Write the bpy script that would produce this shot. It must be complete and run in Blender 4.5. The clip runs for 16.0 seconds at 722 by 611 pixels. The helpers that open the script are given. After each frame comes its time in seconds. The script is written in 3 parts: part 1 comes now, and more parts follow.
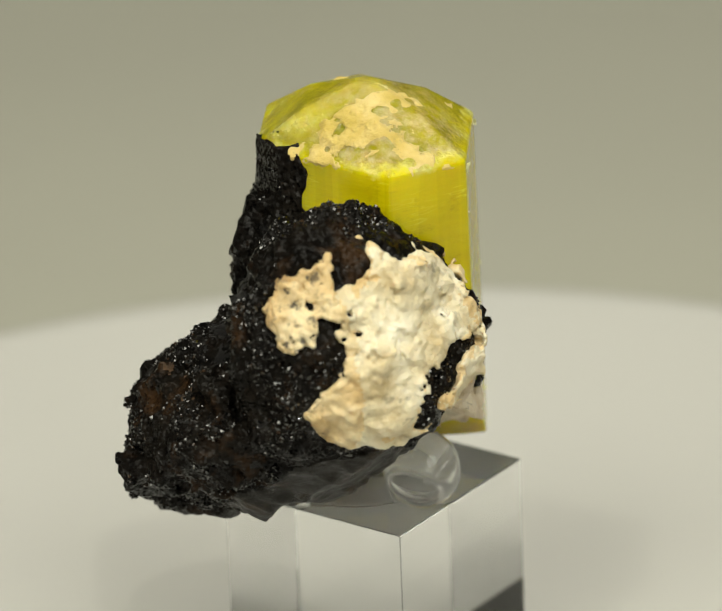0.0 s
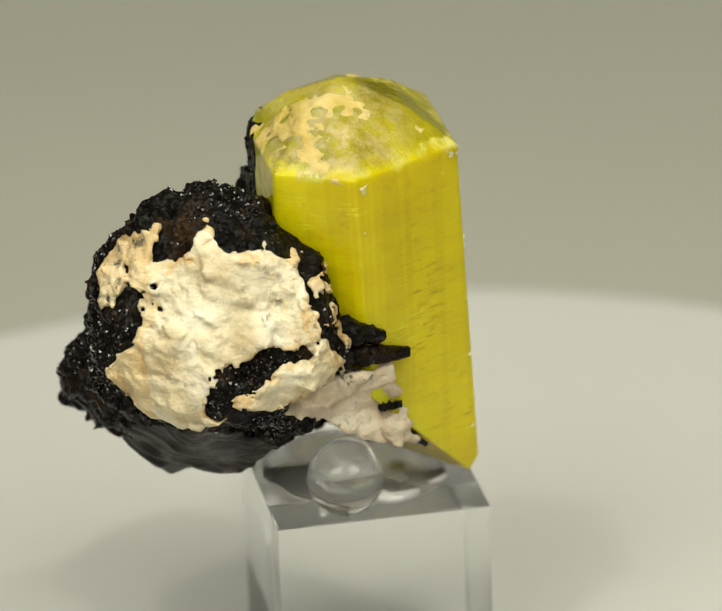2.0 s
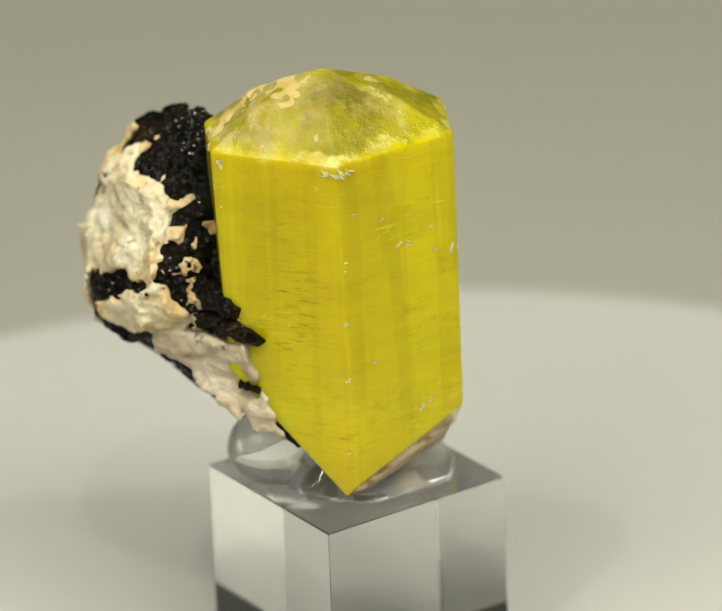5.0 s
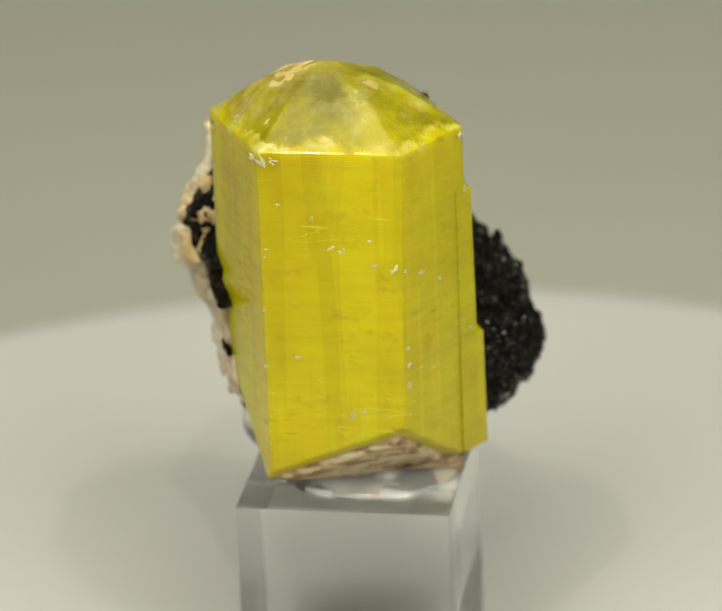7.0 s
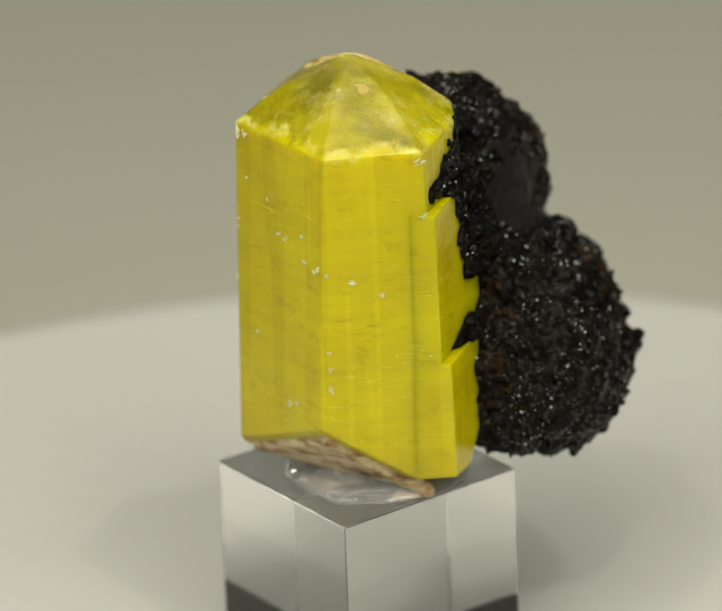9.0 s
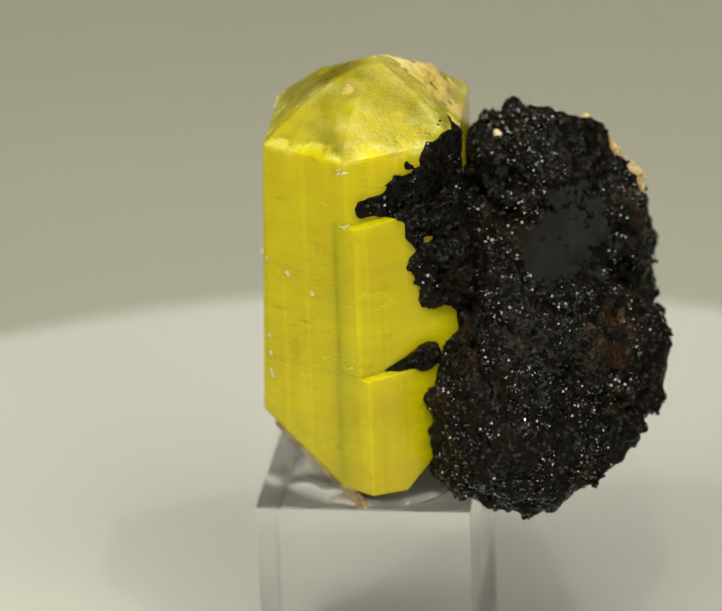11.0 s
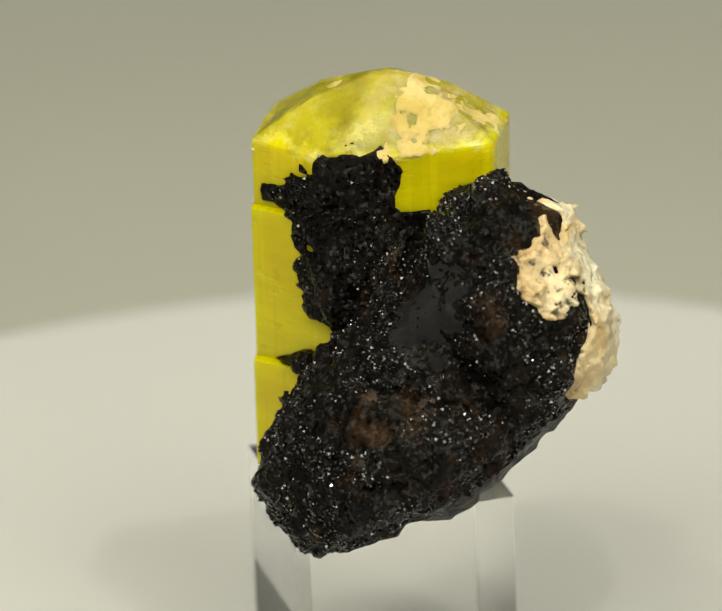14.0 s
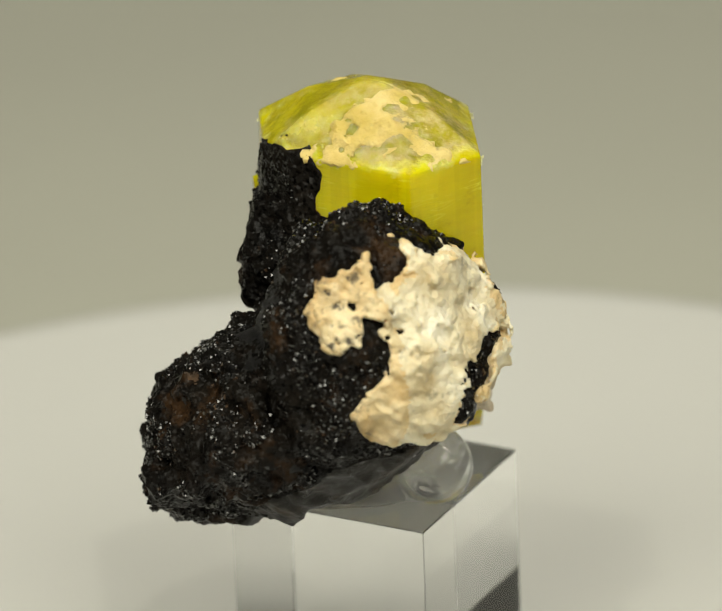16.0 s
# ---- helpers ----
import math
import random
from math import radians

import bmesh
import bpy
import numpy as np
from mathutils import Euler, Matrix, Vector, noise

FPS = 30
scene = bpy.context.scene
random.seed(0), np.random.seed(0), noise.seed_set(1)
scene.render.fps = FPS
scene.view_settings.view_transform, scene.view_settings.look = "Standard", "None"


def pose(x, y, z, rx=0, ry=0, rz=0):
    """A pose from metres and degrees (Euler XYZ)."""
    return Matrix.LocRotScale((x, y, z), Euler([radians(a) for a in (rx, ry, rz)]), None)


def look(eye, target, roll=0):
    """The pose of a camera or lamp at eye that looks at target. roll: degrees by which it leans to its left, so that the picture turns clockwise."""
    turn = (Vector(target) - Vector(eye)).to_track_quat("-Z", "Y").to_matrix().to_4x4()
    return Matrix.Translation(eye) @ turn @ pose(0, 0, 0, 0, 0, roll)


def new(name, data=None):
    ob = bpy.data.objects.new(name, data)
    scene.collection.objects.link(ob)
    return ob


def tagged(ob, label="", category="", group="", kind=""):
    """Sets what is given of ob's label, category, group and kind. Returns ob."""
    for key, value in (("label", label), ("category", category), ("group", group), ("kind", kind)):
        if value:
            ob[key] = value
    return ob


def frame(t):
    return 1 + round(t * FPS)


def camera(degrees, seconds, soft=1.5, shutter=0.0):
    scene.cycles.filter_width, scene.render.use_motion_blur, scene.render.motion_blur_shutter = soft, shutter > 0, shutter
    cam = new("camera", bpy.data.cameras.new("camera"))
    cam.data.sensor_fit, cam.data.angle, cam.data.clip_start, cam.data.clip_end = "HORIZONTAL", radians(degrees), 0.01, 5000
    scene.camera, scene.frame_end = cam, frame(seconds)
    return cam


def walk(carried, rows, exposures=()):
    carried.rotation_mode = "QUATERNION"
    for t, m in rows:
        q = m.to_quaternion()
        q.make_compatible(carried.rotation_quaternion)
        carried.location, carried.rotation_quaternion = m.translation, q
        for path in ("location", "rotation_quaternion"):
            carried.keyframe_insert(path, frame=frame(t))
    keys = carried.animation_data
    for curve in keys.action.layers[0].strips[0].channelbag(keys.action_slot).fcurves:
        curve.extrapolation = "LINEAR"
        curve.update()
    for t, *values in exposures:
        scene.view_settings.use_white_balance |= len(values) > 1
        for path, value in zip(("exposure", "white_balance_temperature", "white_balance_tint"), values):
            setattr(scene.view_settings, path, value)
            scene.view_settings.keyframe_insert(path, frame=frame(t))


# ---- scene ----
import itertools

# camera: stands still, looks down on the turntable
EYE = Vector((0.0, -0.59157, 0.29673))
cam = camera(7.476, 16.0, soft=1.4)
cam_pose = Matrix.Translation(EYE) @ pose(0, 0, 0, 90 - 23.011, 0, 0.0073) @ pose(0, 0, 0, 0, 0, -2.1855)
walk(cam, [(0.0, cam_pose), (16.0, cam_pose)], [(t, 0.05 + e) for t, e in ((0.0, 0.0), (3.0, 0.0), (5.0, 0.02), (8.0, -0.10), (9.2, -0.12), (11.4, 0.05), (12.5, 0.12), (14.0, 0.10), (16.0, 0.0))])
cam.data.dof.use_dof = True
cam.data.dof.focus_distance = 0.624
cam.data.dof.aperture_fstop = 24.0

# light: studio lamps in front, above and behind the table
world = bpy.data.worlds.new("world")
scene.world = world
world.use_nodes = True
world.node_tree.nodes["Background"].inputs[0].default_value = (1.0, 0.96, 0.9, 1)
world.node_tree.nodes["Background"].inputs[1].default_value = 0.05


def area_lamp(name, eye, target, size, power, colour):
    data = bpy.data.lights.new(name, "AREA")
    data.shape, data.size, data.energy, data.color = "DISK", size, power, colour
    ob = new(name, data)
    ob.matrix_world = look(eye, target)
    return ob


def softbox(name, eye, target, size_x, size_y, power, colour):
    ob = area_lamp(name, eye, target, size_x, power, colour)
    ob.data.shape, ob.data.size_y = "RECTANGLE", size_y
    return ob


softbox("front_softbox", (-0.42, -0.56, 0.74), (0, -0.02, 0.0), 0.60, 0.60, 5.2, (0.985, 0.97, 0.815))
softbox("front_softbox", (0.42, -0.56, 0.74), (0, -0.02, 0.0), 0.60, 0.60, 5.2, (0.985, 0.97, 0.82))
softbox("overhead_softbox", (0.0, -0.10, 0.46), (0, -0.045, 0.0), 0.44, 0.44, 0.85, (0.985, 0.97, 0.815))
softbox("rear_softbox", (0.0, 0.26, 0.72), (0, 0.02, 0.0), 0.50, 0.40, 0.9, (0.985, 0.97, 0.84))
for lamp_x, lamp_y, lamp_z in ((-0.22, -0.34, 0.82), (0.24, -0.32, 0.80), (0.02, -0.50, 0.72)):
    area_lamp("led_lamp", (lamp_x, lamp_y, lamp_z), (0, 0, 0.04), 0.014, 0.85, (1.0, 0.97, 0.84))


# ---- materials ----
def material(name):
    m = bpy.data.materials.new(name)
    m.use_nodes = True
    nt = m.node_tree
    return m, nt, nt.nodes["Principled BSDF"]


def node(nt, kind, **values):
    n = nt.nodes.new(kind)
    for key, value in values.items():
        n.inputs[key.replace("_", " ")].default_value = value
    return n


def coords(nt, scale=(1, 1, 1)):
    tc = nt.nodes.new("ShaderNodeTexCoord")
    mp = nt.nodes.new("ShaderNodeMapping")
    mp.inputs["Scale"].default_value = scale
    nt.links.new(tc.outputs["Object"], mp.inputs["Vector"])
    return mp.outputs["Vector"]


def noise_tex(nt, vec, scale, detail=4.0, rough=0.55):
    n = node(nt, "ShaderNodeTexNoise", Scale=scale, Detail=detail, Roughness=rough)
    nt.links.new(vec, n.inputs["Vector"])
    return n.outputs["Fac"]


def ramp(nt, fac, stops):
    r = nt.nodes.new("ShaderNodeValToRGB")
    els = r.color_ramp.elements
    while len(els) < len(stops):
        els.new(0.5)
    for e, (at, c) in zip(els, stops):
        e.position, e.color = at, (*c, 1) if len(c) == 3 else c
    nt.links.new(fac, r.inputs["Fac"])
    return r.outputs["Color"]


def mix(nt, fac, a, b, blend="MIX"):
    m = nt.nodes.new("ShaderNodeMix")
    m.data_type, m.blend_type = "RGBA", blend
    for sock, v in ((m.inputs["Factor"], fac), (m.inputs["A"], a), (m.inputs["B"], b)):
        if isinstance(v, bpy.types.NodeSocket):
            nt.links.new(v, sock)
        elif isinstance(v, (int, float)):
            sock.default_value = v
        else:
            sock.default_value = (*v, 1)
    return [o for o in m.outputs if o.type == "RGBA"][0]


def maths(nt, op, a, b=0.0):
    m = nt.nodes.new("ShaderNodeMath")
    m.operation = op
    for sock, v in zip(m.inputs, (a, b)):
        if isinstance(v, bpy.types.NodeSocket):
            nt.links.new(v, sock)
        else:
            sock.default_value = v
    return m.outputs[0]


def bump(nt, height, distance, strength=1.0, normal=None):
    b = node(nt, "ShaderNodeBump", Strength=strength, Distance=distance)
    nt.links.new(height, b.inputs["Height"])
    if normal is not None:
        nt.links.new(normal, b.inputs["Normal"])
    return b.outputs["Normal"]


def plain_material(name, colour, rough, vary=0.08, scale=60.0, bump_mm=0.05):
    m, nt, bs = material(name)
    v = coords(nt)
    f = noise_tex(nt, v, scale, 5)
    lo, hi = [c * (1 - vary) for c in colour], [min(1, c * (1 + vary)) for c in colour]
    nt.links.new(ramp(nt, f, [(0.3, lo), (0.7, hi)]), bs.inputs["Base Color"])
    bs.inputs["Roughness"].default_value = rough
    nt.links.new(bump(nt, noise_tex(nt, v, scale * 25, 3), bump_mm / 1000), bs.inputs["Normal"])
    return m


def glitter_normal(nt, vec, scale, amount):
    """Each tiny crystal facet leans its own way."""
    vo = node(nt, "ShaderNodeTexVoronoi", Scale=scale, Randomness=1.0)
    nt.links.new(vec, vo.inputs["Vector"])
    geo = nt.nodes.new("ShaderNodeNewGeometry")
    sub = nt.nodes.new("ShaderNodeVectorMath")
    sub.operation = "SUBTRACT"
    nt.links.new(vo.outputs["Color"], sub.inputs[0])
    sub.inputs[1].default_value = (0.5, 0.5, 0.5)
    sc = nt.nodes.new("ShaderNodeVectorMath")
    sc.operation = "SCALE"
    nt.links.new(sub.outputs[0], sc.inputs[0])
    sc.inputs["Scale"].default_value = amount
    add = nt.nodes.new("ShaderNodeVectorMath")
    nt.links.new(geo.outputs["Normal"], add.inputs[0])
    nt.links.new(sc.outputs[0], add.inputs[1])
    nm = nt.nodes.new("ShaderNodeVectorMath")
    nm.operation = "NORMALIZE"
    nt.links.new(add.outputs[0], nm.inputs[0])
    return nm.outputs[0]


def black_rock(name, rust=0.5, glitter=1.1):
    m, nt, bs = material(name)
    v = coords(nt)
    base = ramp(nt, noise_tex(nt, v, 350, 6, 0.65), [(0.3, (0.002, 0.002, 0.002)), (0.6, (0.006, 0.005, 0.004)), (0.8, (0.022, 0.015, 0.011))])
    r = ramp(nt, noise_tex(nt, v, 130, 4, 0.6), [(0.56, (0, 0, 0)), (0.68, (rust, rust, rust))])
    dusty = ramp(nt, noise_tex(nt, v, 85, 4, 0.6), [(0.48, (0, 0, 0)), (0.66, (0.55, 0.55, 0.55))])
    base = mix(nt, dusty, base, (0.011, 0.009, 0.0065))
    col = mix(nt, r, base, (0.050, 0.025, 0.010))
    nt.links.new(col, bs.inputs["Base Color"])
    bs.inputs["Roughness"].default_value = 0.2
    bs.inputs["Specular IOR Level"].default_value = 0.08
    nt.links.new(bump(nt, noise_tex(nt, v, 2200, 3), 0.0002, 0.6, glitter_normal(nt, v, 2300, glitter)), bs.inputs["Normal"])
    return m


def schist_material():
    m, nt, bs = material("dark_schist")
    v = coords(nt)
    col = ramp(nt, noise_tex(nt, v, 260, 6, 0.65), [(0.3, (0.004, 0.004, 0.0035)), (0.55, (0.011, 0.009, 0.007)), (0.75, (0.06, 0.040, 0.022))])
    nt.links.new(col, bs.inputs["Base Color"])
    nt.links.new(ramp(nt, noise_tex(nt, v, 500, 4), [(0.3, (0.22, 0.22, 0.22)), (0.7, (0.5, 0.5, 0.5))]), bs.inputs["Roughness"])
    bs.inputs["Specular IOR Level"].default_value = 0.22
    nt.links.new(bump(nt, noise_tex(nt, v, 900, 6, 0.7), 0.0006, 0.6), bs.inputs["Normal"])
    return m


def calcite_material(name, a, b, c, speck):
    m, nt, bs = material(name)
    v = coords(nt)
    col = ramp(nt, noise_tex(nt, v, 170, 6, 0.6), [(0.32, a), (0.5, b), (0.7, c)])
    dots = ramp(nt, noise_tex(nt, v, 700, 5, 0.65), [(0.54, (0, 0, 0)), (0.62, (1, 1, 1))])
    zone = ramp(nt, noise_tex(nt, v, 110, 3), [(0.50, (0, 0, 0)), (0.62, (speck, speck, speck))])
    grey = ramp(nt, noise_tex(nt, v, 150, 3, 0.6), [(0.56, (0, 0, 0)), (0.66, (0.55, 0.55, 0.55))])
    col = mix(nt, grey, col, [0.62 * x for x in b])
    col = mix(nt, mix(nt, 1.0, dots, zone, "MULTIPLY"), col, (0.02, 0.017, 0.014))
    nt.links.new(col, bs.inputs["Base Color"])
    bs.inputs["Roughness"].default_value = 0.55
    bs.inputs["Subsurface Weight"].default_value = 0.25
    bs.inputs["Subsurface Radius"].default_value = (1.0, 0.8, 0.5)
    bs.inputs["Subsurface Scale"].default_value = 0.0012
    h = maths(nt, "ADD", noise_tex(nt, v, 420, 7, 0.7), noise_tex(nt, coords(nt, (600, 600, 900)), 1.0, 4))
    nt.links.new(bump(nt, h, 0.0009, 0.7), bs.inputs["Normal"])
    return m


def crystal_material():
    m, nt, bs = material("yellow_crystal")
    v = coords(nt)
    # body colour, growth zones stacked along the length, long vertical bands
    body = ramp(nt, noise_tex(nt, v, 70, 5, 0.6), [(0.3, (0.60, 0.50, 0.002)), (0.55, (0.76, 0.67, 0.003)), (0.75, (0.86, 0.80, 0.004))])
    zones = noise_tex(nt, coords(nt, (60, 60, 900)), 1.0, 4, 0.6)
    bands = noise_tex(nt, coords(nt, (330, 330, 7)), 1.0, 2, 0.5)
    col = mix(nt, 0.16, body, ramp(nt, zones, [(0.35, (0.40, 0.30, 0.001)), (0.6, (0.84, 0.70, 0.002))]))
    col = mix(nt, 0.24, col, ramp(nt, bands, [(0.40, (0.38, 0.29, 0.001)), (0.43, (0.66, 0.54, 0.0015)), (0.56, (0.60, 0.48, 0.001)), (0.585, (0.86, 0.76, 0.004))]))
    # dusky inclusions in short level dashes
    dash = ramp(nt, noise_tex(nt, coords(nt, (300, 300, 2600)), 1.0, 6, 0.7), [(0.54, (0, 0, 0)), (0.68, (1, 1, 1))])
    cloud = ramp(nt, noise_tex(nt, v, 75, 3), [(0.54, (0, 0, 0)), (0.67, (0.8, 0.8, 0.8))])
    smudge = ramp(nt, noise_tex(nt, coords(nt, (260, 260, 420)), 1.0, 6, 0.7), [(0.56, (0, 0, 0)), (0.70, (0.45, 0.45, 0.45))])
    col = mix(nt, smudge, col, (0.34, 0.26, 0.004))
    pale_veil = ramp(nt, noise_tex(nt, coords(nt, (120, 120, 50)), 1.0, 5, 0.65), [(0.58, (0, 0, 0)), (0.70, (0.35, 0.35, 0.35))])
    col = mix(nt, pale_veil, col, (0.86, 0.79, 0.015))
    gap = nt.nodes.new("ShaderNodeVectorMath")
    gap.operation = "DISTANCE"
    nt.links.new(coords(nt, (1, 1, 0.42)), gap.inputs[0])
    gap.inputs[1].default_value = (0.0135, -0.0035, 0.0505 * 0.42)
    swarm = ramp(nt, maths(nt, "MULTIPLY", gap.outputs["Value"], 100.0), [(0.12, (1, 1, 1)), (0.62, (0, 0, 0))])
    cloud = mix(nt, 1.0, cloud, swarm, "ADD")
    col = mix(nt, mix(nt, 1.0, dash, cloud, "MULTIPLY"), col, (0.13, 0.10, 0.006))
    # level cracks, the light they catch painted on as pale lines
    crack = maths(nt, "ABSOLUTE", maths(nt, "SUBTRACT", noise_tex(nt, coords(nt, (55, 55, 330)), 1.0, 3, 0.6), 0.5))
    crack = ramp(nt, crack, [(0.0, (1, 1, 1)), (0.009, (0, 0, 0))])
    crack = mix(nt, 1.0, crack, ramp(nt, noise_tex(nt, v, 130, 3), [(0.50, (0, 0, 0)), (0.62, (0.75, 0.75, 0.75))]), "MULTIPLY")
    col = mix(nt, crack, col, (0.92, 0.88, 0.06))
    amber = ramp(nt, noise_tex(nt, v, 38, 4, 0.6), [(0.42, (0, 0, 0)), (0.62, (0.45, 0.45, 0.45))])
    col = mix(nt, amber, col, (0.66, 0.52, 0.002))
    # pinkish crust and pale bruises on the crown, amber at the foot
    sep = nt.nodes.new("ShaderNodeSeparateXYZ")
    nt.links.new(v, sep.inputs[0])
    z = sep.outputs["Z"]
    wob = maths(nt, "MULTIPLY", maths(nt, "SUBTRACT", noise_tex(nt, v, 260, 5, 0.65), 0.5), 0.005)
    zz = maths(nt, "ADD", z, wob)
    crown = maths(nt, "MULTIPLY", maths(nt, "SUBTRACT", zz, 0.0683), 900.0)
    crown = node_clamp(nt, crown)
    patch = ramp(nt, noise_tex(nt, v, 190, 6, 0.62), [(0.50, (0, 0, 0)), (0.66, (0.5, 0.5, 0.5))])
    olive = ramp(nt, noise_tex(nt, v, 120, 4, 0.6), [(0.35, (0.52, 0.46, 0.010)), (0.65, (0.20, 0.175, 0.004))])
    pale = ramp(nt, noise_tex(nt, v, 900, 5, 0.6), [(0.3, (0.60, 0.50, 0.05)), (0.75, (0.88, 0.83, 0.36))])
    near_front = nt.nodes.new("ShaderNodeVectorMath")
    near_front.operation = "DISTANCE"
    nt.links.new(v, near_front.inputs[0])
    near_front.inputs[1].default_value = (0.004, -0.011, 0.070)
    front = ramp(nt, maths(nt, "MULTIPLY", near_front.outputs["Value"], 50.0), [(0.22, (1, 1, 1)), (0.62, (0, 0, 0))])
    skin = ramp(nt, noise_tex(nt, v, 330, 7, 0.7), [(0.42, (0, 0, 0)), (0.56, (0.9, 0.9, 0.9))])
    crown_col = mix(nt, patch, olive, pale)
    crown_col = mix(nt, mix(nt, 1.0, front, skin, "MULTIPLY"), crown_col, ramp(nt, noise_tex(nt, v, 700, 5, 0.6), [(0.3, (0.52, 0.37, 0.09)), (0.7, (0.74, 0.62, 0.30))]))
    col = mix(nt, crown, col, crown_col)
    rim = node_clamp(nt, maths(nt, "SUBTRACT", 1.0, maths(nt, "MULTIPLY", maths(nt, "ABSOLUTE", maths(nt, "SUBTRACT", zz, 0.0684)), 1500.0)))
    rim = mix(nt, 1.0, rim, ramp(nt, noise_tex(nt, v, 160, 4, 0.6), [(0.42, (0, 0, 0)), (0.6, (0.8, 0.8, 0.8))]), "MULTIPLY")
    col = mix(nt, rim, col, (0.90, 0.84, 0.30))
    foot = node_clamp(nt, maths(nt, "MULTIPLY", maths(nt, "SUBTRACT", 0.0325, zz), 110.0))
    col = mix(nt, foot, col, (0.60, 0.42, 0.004))
    nt.links.new(col, bs.inputs["Base Color"])
    bs.inputs["Roughness"].default_value = 0.16
    bs.inputs["IOR"].default_value = 1.63
    bs.inputs["Transmission Weight"].default_value = 0.22
    bs.inputs["Specular IOR Level"].default_value = 0.2
    bs.inputs["Subsurface Weight"].default_value = 0.75
    bs.inputs["Subsurface Radius"].default_value = (1.0, 0.75, 0.05)
    bs.inputs["Subsurface Scale"].default_value = 0.006
    rough = mix(nt, mix(nt, 1.0, crown, patch, "MULTIPLY"), (0.10, 0.10, 0.10), (0.5, 0.5, 0.5))
    nt.links.new(rough, bs.inputs["Roughness"])
    h = maths(nt, "ADD", maths(nt, "MULTIPLY", noise_tex(nt, coords(nt, (160, 160, 1300)), 1.0, 3), 0.4), maths(nt, "ADD", maths(nt, "MULTIPLY", bands, 1.2), maths(nt, "MULTIPLY", noise_tex(nt, coords(nt, (130, 130, 260)), 1.0, 5, 0.6), 2.5)))
    h = maths(nt, "ADD", h, maths(nt, "MULTIPLY", maths(nt, "MULTIPLY", noise_tex(nt, v, 300, 6, 0.65), crown), 4.0))
    nt.links.new(bump(nt, h, 0.00016, 0.8), bs.inputs["Normal"])
    return m


def node_clamp(nt, value):
    c = nt.nodes.new("ShaderNodeClamp")
    nt.links.new(value, c.inputs["Value"])
    return c.outputs[0]


def glass(name, ior, rough=0.0, tint=(1, 1, 1), clear=1.0):
    m, nt, bs = material(name)
    bs.inputs["Base Color"].default_value = (*tint, 1)
    bs.inputs["Transmission Weight"].default_value = clear
    bs.inputs["IOR"].default_value = ior
    v = coords(nt)
    nt.links.new(ramp(nt, noise_tex(nt, v, 200, 4), [(0.3, (rough,) * 3), (0.75, (rough + 0.012,) * 3)]), bs.inputs["Roughness"])
    return m


M_TABLE = plain_material("grey_paper", (0.385, 0.378, 0.318), 0.8, 0.03, 8, 0.02)
M_TURN = plain_material("white_plastic", (0.52, 0.512, 0.485), 0.5, 0.02, 12, 0.01)
M_WALL = plain_material("dark_wall", (0.05, 0.055, 0.05), 0.9, 0.04, 5, 0.3)
M_ROCK = black_rock("black_druse")
M_CRUST = black_rock("black_crust", 0.25, 1.3)
M_SCHIST = schist_material()
M_WORN = plain_material("worn_black_rock", (0.011, 0.010, 0.009), 0.5, 0.6, 420, 0.8)
M_RUST = plain_material("rusty_rock", (0.07, 0.036, 0.013), 0.6, 0.6, 420, 0.3)
M_WHITE = calcite_material("cream_calcite", (0.52, 0.40, 0.21), (0.70, 0.61, 0.41), (0.82, 0.76, 0.60), 0.4)
M_PINK = calcite_material("pinkish_calcite", (0.42, 0.31, 0.19), (0.56, 0.46, 0.33), (0.68, 0.61, 0.48), 0.9)
M_OCHRE = calcite_material("ochre_calcite", (0.40, 0.24, 0.09), (0.62, 0.44, 0.21), (0.78, 0.66, 0.42), 0.5)
M_RIM = calcite_material("tan_calcite", (0.46, 0.30, 0.11), (0.66, 0.49, 0.25), (0.80, 0.68, 0.44), 0.9)
M_CRUSTPINK = calcite_material("pinkish_crust", (0.48, 0.35, 0.05), (0.60, 0.45, 0.13), (0.72, 0.58, 0.26), 0.2)
M_CRYSTAL = crystal_material()
def streak_material():
    m, nt, bs = material("streaked_calcite")
    v = coords(nt)
    f = maths(nt, "ADD", maths(nt, "MULTIPLY", noise_tex(nt, coords(nt, (150, 150, 700)), 1.0, 5, 0.65), 0.6), maths(nt, "MULTIPLY", noise_tex(nt, v, 500, 5, 0.6), 0.4))
    col = ramp(nt, f, [(0.36, (0.03, 0.025, 0.02)), (0.44, (0.30, 0.17, 0.07)), (0.52, (0.60, 0.46, 0.26)), (0.64, (0.75, 0.66, 0.48))])
    nt.links.new(col, bs.inputs["Base Color"])
    bs.inputs["Roughness"].default_value = 0.5
    nt.links.new(bump(nt, f, 0.0012, 0.9), bs.inputs["Normal"])
    return m


M_STREAK = streak_material()


def facet_material():
    m, nt, bs = material("black_facets")
    v = coords(nt)
    geo = nt.nodes.new("ShaderNodeNewGeometry")
    nt.links.new(ramp(nt, geo.outputs["Random Per Island"], [(0.0, (0.003, 0.003, 0.003)), (0.85, (0.008, 0.007, 0.006)), (1.0, (0.04, 0.024, 0.014))]), bs.inputs["Base Color"])
    nt.links.new(ramp(nt, noise_tex(nt, v, 900, 3), [(0.3, (0.03,) * 3), (0.7, (0.09,) * 3)]), bs.inputs["Roughness"])
    bs.inputs["IOR"].default_value = 1.8
    return m


